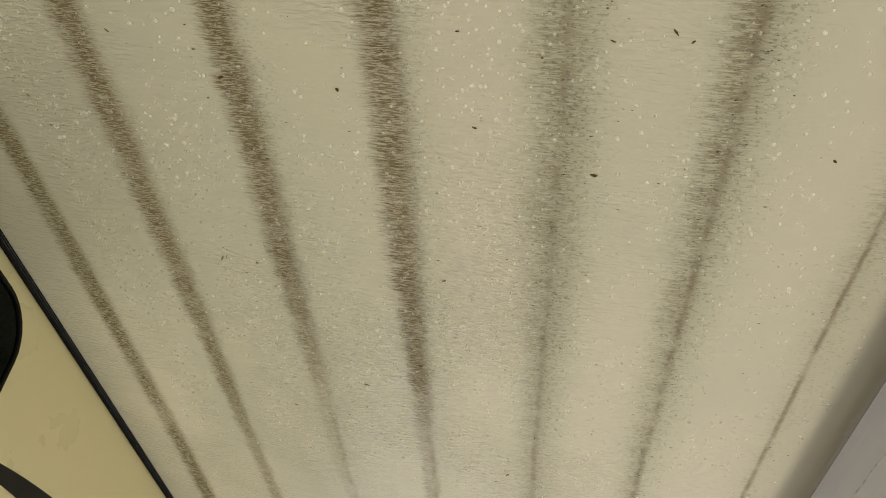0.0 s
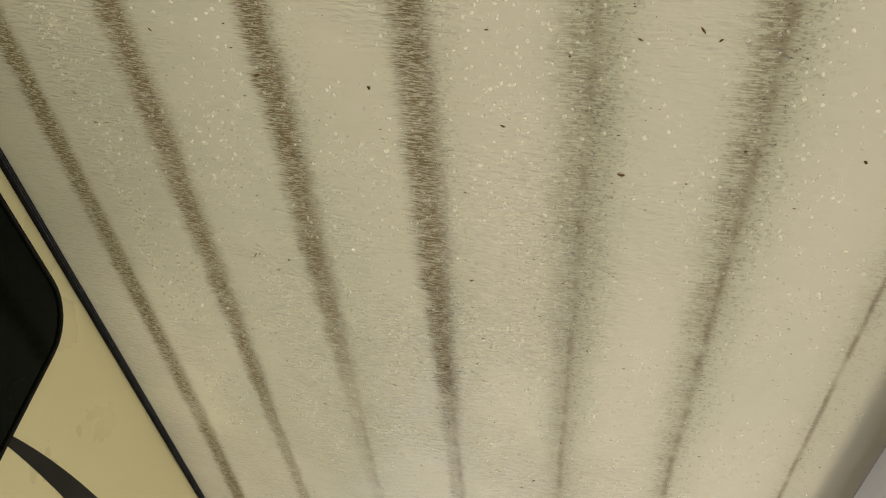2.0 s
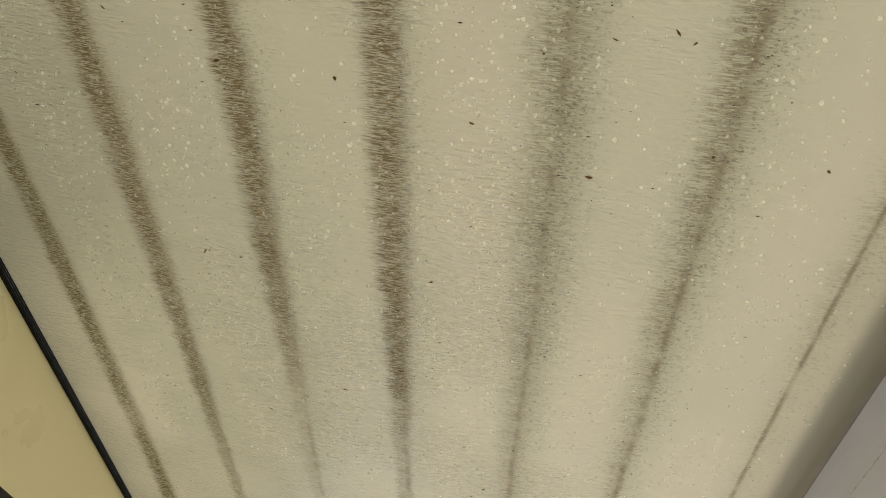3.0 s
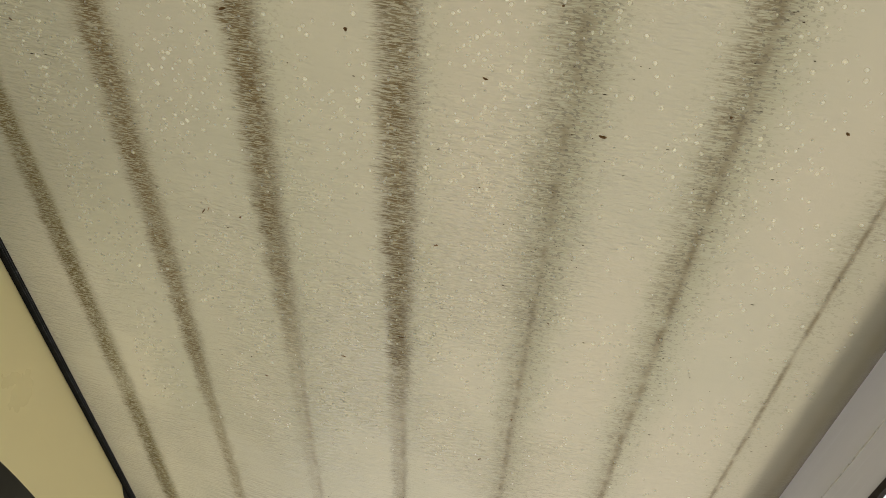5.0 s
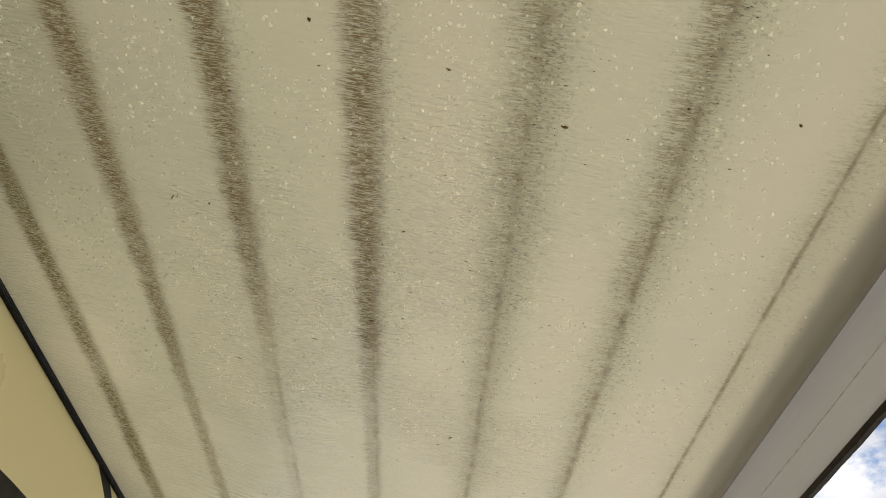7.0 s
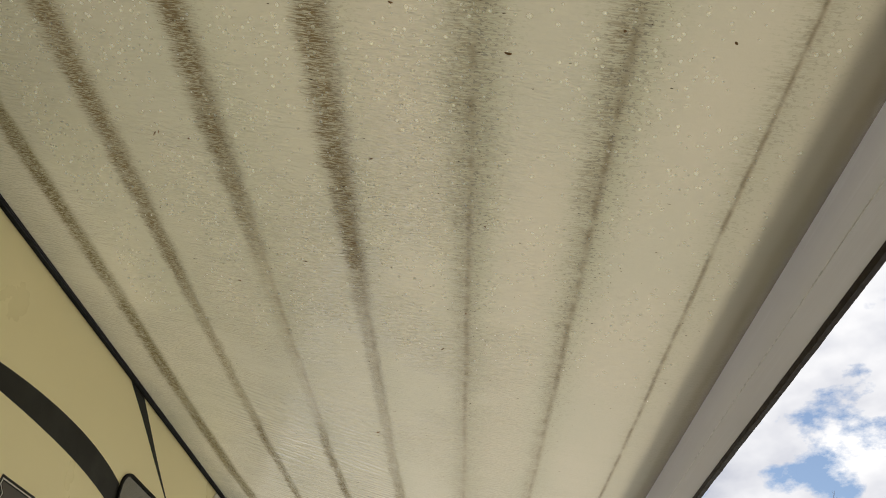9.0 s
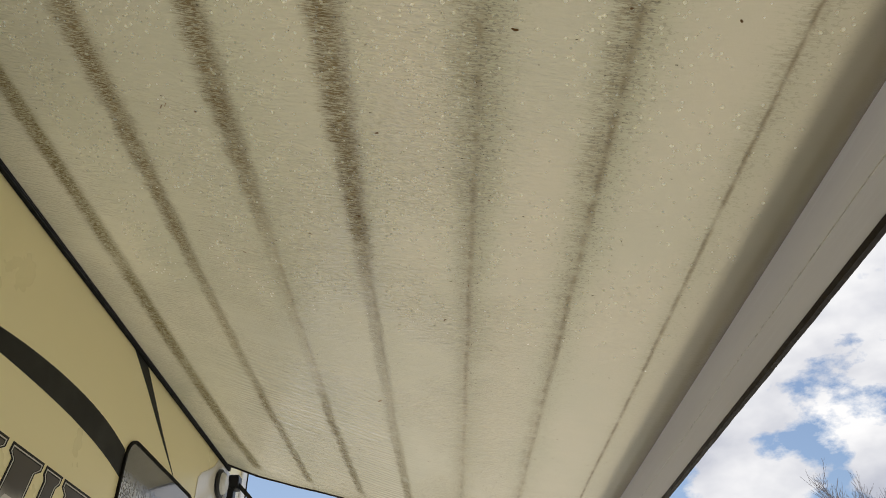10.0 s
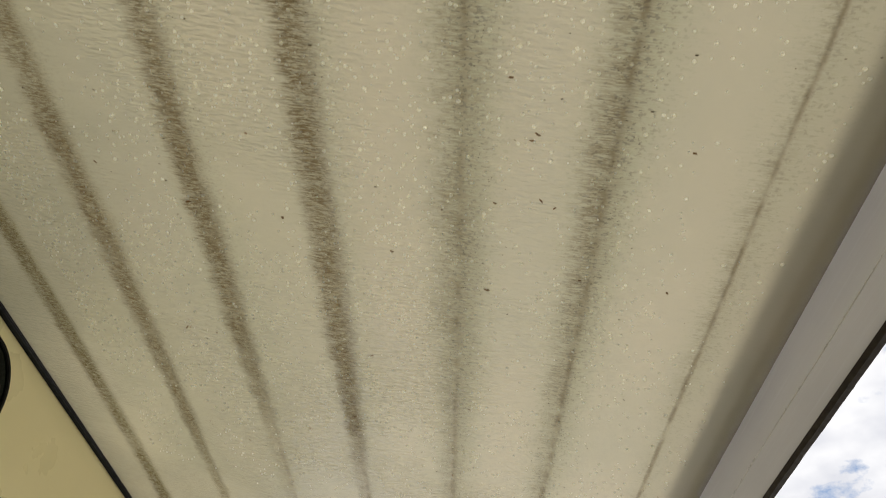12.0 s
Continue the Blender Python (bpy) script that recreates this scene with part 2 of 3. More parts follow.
    face = k.principled(col, rough, shine, 0.0, nrm, shine)
    tr = k.n.new("ShaderNodeBsdfTranslucent")
    through_col = k.mix(0.5, col, k.mix(1.0, col, rgb(0.62, 0.55, 0.36)))
    k.put(tr.inputs["Color"], k.mix(k.math("MULTIPLY", stain_all, 0.8), through_col, brown))
    k.l.new(nrm, tr.inputs["Normal"])
    return k.done(k.blend(0.40, face, tr.outputs[0]))


CLEAN_A, CLEAN_B = rgb(0.545, 0.473, 0.335), rgb(0.490, 0.445, 0.315)
M_FABRIC = make_fabric("stained_shaded_awning_vinyl")
M_SEAM = plain("pale_welt", (0.80, 0.78, 0.75), 0.3, 0.6, vary=0.2, scale=40)
M_HEM = plain("dark_brown_hem", (0.022, 0.014, 0.012), 0.6, 0.3, vary=0.5, scale=60)
M_WALL = plain("cream_fibreglass", (0.89, 0.79, 0.46), 0.30, 0.5, vary=0.03, scale=1.6, grain=24, bump=0.0002)
M_GLASS = plain("black_tinted_glass", (0.003, 0.005, 0.003), 0.04, 0.04, vary=0.4, scale=3, bump=0.0)
M_RUBBER = plain("black_rubber", (0.007, 0.006, 0.005), 0.7, 0.15, vary=0.3, scale=50)
M_DECAL = plain("charcoal_vinyl", (0.014, 0.014, 0.012), 0.5, 0.2, vary=0.10, scale=5)
M_SILVER = plain("silver_outline_vinyl", (0.62, 0.60, 0.55), 0.4, 0.5, vary=0.1, scale=9)
M_BLACK = plain("black_powder_coat", (0.012, 0.012, 0.013), 0.38, 0.5, vary=0.3, scale=30)
M_LENS = plain("milky_lamp_lens", (0.72, 0.72, 0.70), 0.2, 0.5, vary=0.15, scale=30)
M_WHITE = plain("white_corner_moulding", (0.82, 0.77, 0.68), 0.16, 0.6, vary=0.08, scale=5, grain=30, bump=0.001)
M_BARK = plain("grey_brown_bark", (0.26, 0.235, 0.25), 0.9, 0.2, vary=0.35, scale=3, grain=60, bump=0.004)
M_DEBRIS = plain("dead_leaf_bits", (0.20, 0.11, 0.045), 0.8, 0.2, vary=0.7, scale=45)
M_GRIT = plain("dark_grit", (0.09, 0.06, 0.03), 0.8, 0.2, vary=0.6, scale=25)
M_ROOF = plain("white_roof_membrane", (0.75, 0.74, 0.70), 0.5, 0.4, vary=0.08, scale=3)


def make_wet_glass():
    """Dark reflective glass, with rain beads and a painted pale sky reflection towards its lower half."""
    k = Nodes("wet_sky_tinted_glass")
    x, y, z = k.xyz()
    bead = k.noise(k.scaled((1, 120, 120)), 1.0, 3, 0.7)
    run = k.noise(k.scaled((1, 60, 5), (0, 3, 1)), 1.0, 3)
    beads_sky = k.math("MULTIPLY", k.span(z, 2.46, 2.58, 1.0, 0.04), k.span(k.math("ADD", bead, k.math("MULTIPLY", run, 0.5)), 0.64, 0.80))
    # whitened beads also stand in for the bright sky mirrored here
    col = k.mix(beads_sky, rgb(0.004, 0.004, 0.004), rgb(0.55, 0.56, 0.60))
    p = k.principled(col, k.math("MULTIPLY_ADD", beads_sky, 0.35, 0.03), 1.0, 0.0, k.bump(beads_sky, 0.0006), 0.3)
    return k.done(p)


def make_letter():
    """Printed inlay that runs from dark bronze at the head to silver at the foot."""
    k = Nodes("bronze_grey_vinyl")
    x, y, z = k.xyz()
    big = k.noise(k.co, 9, 4)
    up = k.math("MULTIPLY_ADD", k.math("SUBTRACT", big, 0.5), 0.06, z)
    col = k.mix(k.span(up, 2.135, 2.225), rgb(0.42, 0.40, 0.36), rgb(0.055, 0.045, 0.036))
    return k.done(k.principled(col, 0.38, 0.5))


M_WETGLASS, M_LETTER = make_wet_glass(), make_letter()


def make_ground():
    k = Nodes("pale_bounce_gravel")
    a = k.noise(k.co, 0.5, 6)
    b = k.noise(k.co, 35, 4)
    # unseen ground, kept pale so that it bounces light to wall and awning
    col = k.mix(k.span(a, 0.35, 0.65), rgb(0.45, 0.43, 0.37), rgb(0.36, 0.36, 0.25))
    col = k.mix(k.span(b, 0.3, 0.7), col, rgb(0.53, 0.50, 0.44))
    return k.done(k.principled(col, 0.95, 0.2, 0.0, k.bump(b, 0.02)))


M_GROUND = make_ground()


def make_valance():
    """Thin grey vinyl that lets some of the daylight outside through."""
    k = Nodes("grey_valance_vinyl")
    big = k.noise(k.scaled((3, 1.2, 9)), 1.0, 5)
    streak = k.noise(k.scaled((40, 2.5, 130), (1, 4, 2)), 1.0, 3)
    fine = k.noise(k.co, 500, 2)
    col = k.mix(k.span(big, 0.3, 0.7), rgb(0.58, 0.56, 0.545), rgb(0.66, 0.64, 0.62))
    col = k.mix(k.span(streak, 0.56, 0.72, 0.0, 0.35), col, rgb(0.75, 0.75, 0.76))
    tr = k.n.new("ShaderNodeBsdfTranslucent")
    k.put(tr.inputs["Color"], k.mix(0.7, col, rgb(0.88, 0.84, 0.79)))
    face = k.principled(col, k.span(big, 0.3, 0.7, 0.34, 0.5), 0.5, 0.0, k.bump(k.math("ADD", fine, k.math("MULTIPLY", streak, 2.0)), 0.0006))
    return k.done(k.blend(0.62, face, tr.outputs[0]))


M_TUBE = make_valance()


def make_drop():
    """Water: the sheet's light passes down through it, brightened by colour, and its skin shines."""
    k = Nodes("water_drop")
    boosted = k.n.new("ShaderNodeBsdfTranslucent")
    boosted.inputs["Color"].default_value = rgb(1.3, 1.3, 1.27)   # above 1: brightness painted in beyond the light received
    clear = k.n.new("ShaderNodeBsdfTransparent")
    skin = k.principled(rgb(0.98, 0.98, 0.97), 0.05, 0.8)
    return k.done(k.blend(0.85, clear.outputs[0], k.blend(0.15, boosted.outputs[0], skin)))


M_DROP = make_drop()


# ---------------------------------------------------------------- mesh helpers
def finish(bm, name, material, parent=None, label="", smooth=False):
    bmesh.ops.recalc_face_normals(bm, faces=bm.faces)
    me = bpy.data.meshes.new(name)
    bm.to_mesh(me)
    bm.free()
    me.materials.append(material)
    if smooth:
        for p in me.polygons:
            p.use_smooth = True
    ob = new(name, me)
    if parent:
        ob.parent = parent
    if label:
        tagged(ob, label)
    return ob


def part(name, bm, material, parent, label="", smooth=False):
    return finish(bm, name, material, parent, label, smooth)


def thing(name, label, category, group="", kind=""):
    return tagged(new(name), label, category, group, kind)


def box(x0, x1, y0, y1, z0, z1, bevel=0.0, bm=None):
    bm = bm or bmesh.new()
    vs = [bm.verts.new((x, y, z)) for x in (x0, x1) for y in (y0, y1) for z in (z0, z1)]
    fs = [bm.faces.new([vs[i] for i in q]) for q in ((0, 1, 3, 2), (4, 6, 7, 5), (0, 4, 5, 1), (2, 3, 7, 6), (0, 2, 6, 4), (1, 5, 7, 3))]
    if bevel:
        es = list({e for f in fs for e in f.edges})
        bmesh.ops.bevel(bm, geom=es, offset=bevel, segments=2, affect="EDGES")
    return bm


def slab(outline, x0, x1, bevel=0.0):
    """A plate in the wall's plane, from an outline of (y, z), between x0 and x1."""
    bm = bmesh.new()
    a = [bm.verts.new((x0, y, z)) for y, z in outline]
    b = [bm.verts.new((x1, y, z)) for y, z in outline]
    n = len(outline)
    bm.faces.new(a[::-1])
    top = bm.faces.new(b)
    for i in range(n):
        bm.faces.new((a[i], a[(i + 1) % n], b[(i + 1) % n], b[i]))
    if bevel:
        bmesh.ops.bevel(bm, geom=list(top.edges), offset=bevel, segments=2, affect="EDGES")
    return bm


def round_rect(y0, y1, z0, z1, r, n=8):
    pts = []
    for cy, cz, a0 in ((y1 - r, z1 - r, 0), (y0 + r, z1 - r, 90), (y0 + r, z0 + r, 180), (y1 - r, z0 + r, 270)):
        for i in range(n + 1):
            a = radians(a0 + 90 * i / n)
            pts.append((cy + r * math.cos(a), cz + r * math.sin(a)))
    return pts


def ring(outer, inner, x0, x1):
    bm = bmesh.new()
    n = len(outer)
    rows = [[bm.verts.new((x, y, z)) for y, z in pts] for x, pts in ((x0, outer), (x1, outer), (x1, inner), (x0, inner))]
    for k in range(4):
        p, q = rows[k], rows[(k + 1) % 4]
        for i in range(n):
            j = (i + 1) % n
            bm.faces.new((p[i], p[j], q[j], q[i]))
    return bm


def tube(points, radius, sides=10, bm=None, caps=True):
    """A round bar along points; radius may be a list."""
    bm = bm or bmesh.new()
    rows, n = [], len(points)
    for i, p in enumerate(points):
        p = Vector(p)
        d = (Vector(points[min(i + 1, n - 1)]) - Vector(points[max(i - 1, 0)])).normalized()
        side = d.cross(Vector((0, 0, 1)))
        side = side.normalized() if side.length > 1e-4 else Vector((1, 0, 0))
        up = side.cross(d)
        r = radius[i] if isinstance(radius, (list, tuple)) else radius
        rows.append([bm.verts.new(p + r * (math.cos(a) * side + math.sin(a) * up)) for a in [2 * math.pi * s / sides for s in range(sides)]])
    for p, q in zip(rows, rows[1:]):
        for i in range(sides):
            j = (i + 1) % sides
            bm.faces.new((p[i], p[j], q[j], q[i]))
    if caps:
        bm.faces.new(rows[0][::-1])
        bm.faces.new(rows[-1])
    return bm


def bar(a, b, w, h, bevel=0.003):
    """A square-section bar from a to b."""
    a, b = Vector(a), Vector(b)
    d = b - a
    bm = box(-w / 2, w / 2, -h / 2, h / 2, 0, d.length, bevel)
    bm.transform(Matrix.Translation(a) @ d.to_track_quat("Z", "X").to_matrix().to_4x4())
    return bm


# ---------------------------------------------------------------- ground
WALL = -1.375          # outer face of the caravan's side
FAR, NEAR = 5.03, -1.7  # ends of the awning sheet

g = bmesh.new()
bmesh.ops.create_grid(g, x_segments=60, y_segments=60, size=1500)
for v in g.verts:
    d = math.hypot(v.co.x, v.co.y)
    v.co.z = 0.0 if d < 60 else 0.6 * noise.noise(v.co * 0.01)
ground = finish(g, "ground", M_GROUND)
tagged(ground, "unseen gravel ground, pale to bounce light upward", "ground", kind="structure")


# ---------------------------------------------------------------- caravan
caravan = thing("caravan", "cream caravan side with dark windows and graphics", "caravan")

WINDOWS = [(0.62, 1.802, 2.02, 3.005, 0.16), (3.37, 4.44, 1.62, 2.705, 0.11)]
# top set high, out of view, to keep sky light off the sheet by the wall
BODY_NEAR, BODY_FAR, BODY_LOW, BODY_TOP = -4.2, 5.49, 0.75, 3.90


def wall_with_openings():
    ys = sorted({BODY_NEAR, BODY_FAR, *[w[i] + s * 0.03 for w in WINDOWS for i, s in ((0, 1), (1, -1))]})
    zs = sorted({BODY_LOW, BODY_TOP, *[w[i] + s * 0.03 for w in WINDOWS for i, s in ((2, 1), (3, -1))]})
    holes = [(w[0] + 0.03, w[1] - 0.03, w[2] + 0.03, w[3] - 0.03) for w in WINDOWS]
    bm = bmesh.new()
    for y0, y1 in zip(ys, ys[1:]):
        for z0, z1 in zip(zs, zs[1:]):
            cy, cz = (y0 + y1) / 2, (z0 + z1) / 2
            if any(a < cy < b and c < cz < d for a, b, c, d in holes):
                continue
            bm.faces.new([bm.verts.new((WALL, y, z)) for y, z in ((y0, z0), (y1, z0), (y1, z1), (y0, z1))])
    bmesh.ops.remove_doubles(bm, verts=bm.verts, dist=1e-5)
    out = bmesh.ops.extrude_face_region(bm, geom=list(bm.faces))
    for e in out["geom"]:
        if isinstance(e, bmesh.types.BMVert):
            e.co.x -= 0.045
    return bm


part("side_wall", wall_with_openings(), M_WALL, caravan, "cream fibreglass side panel")
part("rear_wall", box(WALL - 2.35, WALL - 2.30, BODY_NEAR, BODY_FAR, BODY_LOW, BODY_TOP), M_WALL, caravan)
part("end_wall", box(WALL - 2.298, WALL - 0.048, BODY_FAR - 0.05, BODY_FAR, BODY_LOW, BODY_TOP), M_WALL, caravan)
part("end_wall", box(WALL - 2.298, WALL - 0.048, BODY_NEAR, BODY_NEAR + 0.05, BODY_LOW, BODY_TOP), M_WALL, caravan)
part("roof", box(WALL - 2.37, WALL + 0.015, BODY_NEAR - 0.02, BODY_FAR + 0.02, BODY_TOP + 0.002, BODY_TOP + 0.07, 0.02), M_ROOF, caravan, "white membrane roof, unseen, raised to shade the awning")
part("floor_pan", box(WALL - 2.298, WALL - 0.048, BODY_NEAR + 0.052, BODY_FAR - 0.052, BODY_LOW, BODY_LOW + 0.06), M_BLACK, caravan)
for wy in (-0.6, 0.35):
    for wx in (WALL - 0.30, WALL - 2.05):
        wheel = tube([(wx - 0.11, wy, 0.38), (wx - 0.09, wy, 0.38), (wx + 0.09, wy, 0.38), (wx + 0.11, wy, 0.38)], [0.33, 0.38, 0.38, 0.33], 24)
        part("wheel", wheel, M_RUBBER, caravan, "black rubber road wheel")

for y0, y1, z0, z1, r in WINDOWS:
    win = part("window_frame", ring(round_rect(y0, y1, z0, z1, r), round_rect(y0 + 0.013, y1 - 0.013, z0 + 0.013, z1 - 0.013, r - 0.012), WALL - 0.02, WALL + 0.012), M_RUBBER, caravan, "black rubber window frame")
    part("pane", slab(round_rect(y0 + 0.012, y1 - 0.012, z0 + 0.012, z1 - 0.012, r - 0.012), WALL - 0.012, WALL + 0.006), M_GLASS if y0 < 2 else M_WETGLASS, win, "black tinted glass pane")


def ribbon(mid, half, x0=WALL + 0.0005, x1=WALL + 0.0025, steps=40):
    """A curved band: centre line (y, z) and half widths, smoothed."""
    ys = np.linspace(mid[0][0], mid[-1][0], steps)
    cz = np.polyfit([m[0] for m in mid], [m[1] for m in mid], min(4, len(mid) - 1))
    cw = np.polyfit([m[0] for m in mid], half, 2)
    zs, ws = np.polyval(cz, ys), np.polyval(cw, ys)
    up = [(y, z + w) for y, z, w in zip(ys, zs, ws)]
    low = [(y, z - w) for y, z, w in zip(ys, zs, ws)]
    return slab(low + up[::-1], x0, x1)


part("swoosh_stripe", ribbon([(1.806, 2.546), (2.05, 2.584), (2.42, 2.615), (2.84, 2.622), (3.365, 2.564)], [0.015, 0.031, 0.046, 0.060, 0.062]), M_DECAL, caravan, "charcoal vinyl swoosh stripe")
part("spike_stripe", slab([(3.215, 3.07), (3.40, 3.07), (3.74, 2.873), (4.07, 2.700), (3.70, 2.862), (3.45, 2.975)], WALL + 0.0005, WALL + 0.0025), M_DECAL, caravan, "charcoal tapering vinyl stripe")


def letter_block(y, w, low, high, foot=0.035):
    """One plain slanted slab of the lettering, wider at head and foot, with a pale outline."""
    lean = 0.10 / (high - low)
    base_z = low

    def outline(m):
        neck = w * 0.14
        pts = [(m, low + m), (w - m, low + m), (w - m, low + foot - m * 0.2), (w - neck - m, low + foot + 0.02), (w - neck - m, high - foot - 0.02), (w - m, high - foot + m * 0.2),
               (w - m, high - m), (m, high - m), (m, high - foot + m * 0.2), (neck + m, high - foot - 0.02), (neck + m, low + foot + 0.02), (m, low + foot - m * 0.2)]
        return [(y + p + (q - base_z) * lean * 0.6 - 0.03, q) for p, q in pts]
    base = part("letter_block", slab(outline(0.0), WALL + 0.0005, WALL + 0.0020), M_DECAL, caravan, "charcoal and bronze block of the lettering")
    part("outline", ring(outline(0.010), outline(0.0145), WALL + 0.0012, WALL + 0.0030), M_SILVER, base, "silver outline")
    part("inlay", slab(outline(0.020), WALL + 0.0012, WALL + 0.0030), M_LETTER, base, "bronze grey inlay")
    shine = [(y + w * u + (q - base_z) * lean * 0.6 - 0.03, q) for u, q in ((0.26, low + 0.030), (0.74, low + 0.030), (0.66, low + 0.062), (0.34, low + 0.062))]
    part("shine", slab(shine, WALL + 0.0022, WALL + 0.0042), M_SILVER, base, "silver highlight bar")


for ly, lw in ((1.90, 0.25), (2.17, 0.24), (2.44, 0.24), (2.70, 0.14), (2.86, 0.27), (3.15, 0.17)):
    letter_block(ly, lw, 2.115, 2.345)

# white panel, outlined to fit the camera's view of the wall's far end
panel_outline = [(4.447, BODY_LOW), (5.369, BODY_LOW), (5.369, 3.064), (4.80, 3.064), (4.73, 2.995), (4.60, 2.93), (4.50, 2.885), (4.447, 2.84)]
part("far_panel", slab(panel_outline, WALL + 0.0005, WALL + 0.005, 0.002), M_WHITE, caravan, "glossy white panel at the wall's far end")
part("corner_moulding", box(WALL + 0.0005, WALL + 0.018, 5.37, 5.494, BODY_LOW, BODY_TOP, 0.006), M_WHITE, caravan, "white corner moulding")
part("corner_gasket", box(WALL + 0.0005, WALL + 0.022, 5.496, 5.514, BODY_LOW, BODY_TOP, 0.003), M_RUBBER, caravan, "black corner gasket")

# ---------------------------------------------------------------- awning
awning = thing("awning", "stained cream caravan awning with grey roller, unrolled", "awning")
BEND_X, BEND_R = 0.958, 0.085   # where the sheet starts to curl up round the roller

prof_x = np.array([-1.36, -1.10, -0.85, -0.60, -0.30, 0.10, 0.58, 0.80, 0.965])
prof_z = np.array([3.084, 3.022, 2.960, 2.899, 2.826, 2.746, 2.653, 2.608, 2.5735])
prof_fit = np.polyfit(prof_x, prof_z, 4)
slope = math.atan(float(np.polyval(np.polyder(prof_fit), BEND_X)))
bend_z = float(np.polyval(prof_fit, BEND_X))
CURL_X, CURL_Z = BEND_X - BEND_R * math.sin(slope), bend_z + BEND_R * math.cos(slope)
# unseen tube, sized and set to block daylight in the curled edge
TUBE_R = 0.070
TUBE_X, TUBE_Z = CURL_X + 0.006, CURL_Z + 0.006


def sheet_z(x, y):
    """Height of the sheet: the sag across it, and creases near its ends."""
    z = float(np.polyval(prof_fit, x))
    edge = max(0.0, 1 - abs(x + 1.36) / 0.2) + max(0.0, 1 - abs(x - 0.965) / 0.25)
    soft = 1 - min(1.0, edge)
    z += soft * 0.006 * noise.noise(Vector((x * 1.3, y * 0.7, 3.0)))
    far = max(0.0, min(1.0, (y - 3.0) / 1.6))
    left = max(0.0, 1 - abs(x + 0.75) / 0.75)
    z += soft * far * left * 0.0016 * math.sin((y - 0.35 * x) * 62 + 2 * noise.noise(Vector((x, y, 9.0))))
    z -= 0.012 * soft * max(0.0, (y - 4.5) / 0.53) ** 2
    return z


NX, NY, NB = 70, 420, 28
bm = bmesh.new()
grid = []
for j in range(NY + 1):
    y = NEAR + (FAR - NEAR) * j / NY
    row = []
    for i in range(NX + NB + 1):
        x = -1.352 + (BEND_X + 1.352) * min(i, NX) / NX
        end = y
        if j == NY:
            end = y - 0.09 * max(0.0, 1 - (x + 1.352) / 0.3) ** 2
        if i <= NX:
            row.append(bm.verts.new((x, end, sheet_z(x, y))))
        else:
            a = slope - math.pi / 2 + radians(190) * (i - NX) / NB
            row.append(bm.verts.new((CURL_X + BEND_R * math.cos(a), end, CURL_Z + BEND_R * math.sin(a))))
    grid.append(row)
for p, q in zip(grid, grid[1:]):
    for i in range(NX + NB):
        bm.faces.new((p[i], p[i + 1], q[i + 1], q[i]))
edge_line = [tuple(v.co) for v in grid[-1]]
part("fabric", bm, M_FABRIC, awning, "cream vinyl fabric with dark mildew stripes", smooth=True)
part("end_hem", tube([(x, y + 0.004, z) for x, y, z in edge_line[:NX + 12]], 0.009, 6), M_HEM, awning, "black piping along the end")

# roller inside the curl, and the valance that hangs in front of it
part("roller", tube([(TUBE_X, NEAR - 0.08, TUBE_Z), (TUBE_X, FAR + 0.07, TUBE_Z)], TUBE_R, 40), M_BLACK, awning, "dark roller tube", smooth=False)
VAL_X, VAL_TOP, VAL_LOW = 1.063, 2.675, 2.389


def strip(x0, thick, top, low, wave, seed):
    """A hanging strip along the awning, with uneven lower edge."""
    bm, prev = bmesh.new(), None
    for j in range(420):
        y = NEAR + (FAR - NEAR) * j / 419
        sway = 0.0025 * noise.noise(Vector((y * 1.1, 3, seed)))
        lz = low + wave * (noise.noise(Vector((y * 9, 0, seed))) + 0.7 * noise.noise(Vector((y * 45, 1, seed))))
        cur = [bm.verts.new(p) for p in ((x0 + sway, y, top), (x0 + sway, y, lz), (x0 + thick + sway, y, lz), (x0 + thick + sway, y, top))]
        if prev:
            for s in range(4):
                bm.faces.new((prev[s], prev[(s + 1) % 4], cur[(s + 1) % 4], cur[s]))
        else:
            bm.faces.new(cur)
        prev = cur
    bm.faces.new(prev[::-1])
    return bm


valance = part("valance", strip(VAL_X, 0.010, VAL_TOP, VAL_LOW, 0.0, 0), M_TUBE, awning, "grey hanging valance")
part("binding", strip(VAL_X - 0.003, 0.016, VAL_LOW + 0.003, VAL_LOW - 0.016, 0.0018, 0), M_HEM, valance, "dark brown edge binding")
welt = []
for j in range(200):
    y = NEAR + (FAR - NEAR) * j / 199
    welt.append((VAL_X + 0.0025 * noise.noise(Vector((y * 1.1, 3, 0))), y, 2.500 + 0.004 * noise.noise(Vector((y * 1.5, 0, 0)))))
part("welt", tube(welt, 0.0022, 8), M_SEAM, valance, "pale raised seam")
for ye in (FAR + 0.071, NEAR - 0.115):
    part("end_cap", tube([(TUBE_X, ye, TUBE_Z), (TUBE_X, ye + 0.035, TUBE_Z)], [TUBE_R + 0.008, TUBE_R + 0.004], 32), M_BLACK, awning, "black plastic roller end cap")

# rail on the wall: two ribs and a groove
rail = part("wall_rail", box(WALL + 0.0005, WALL + 0.014, NEAR - 0.1, FAR + 0.02, 3.066, 3.094, 0.002), M_RUBBER, awning, "black ribbed awning rail")
for rz in (3.070, 3.080, 3.090):
    part("rib", tube([(WALL + 0.0145, NEAR - 0.1, rz), (WALL + 0.0145, FAR + 0.02, rz)], 0.0036, 8), M_RUBBER, rail)

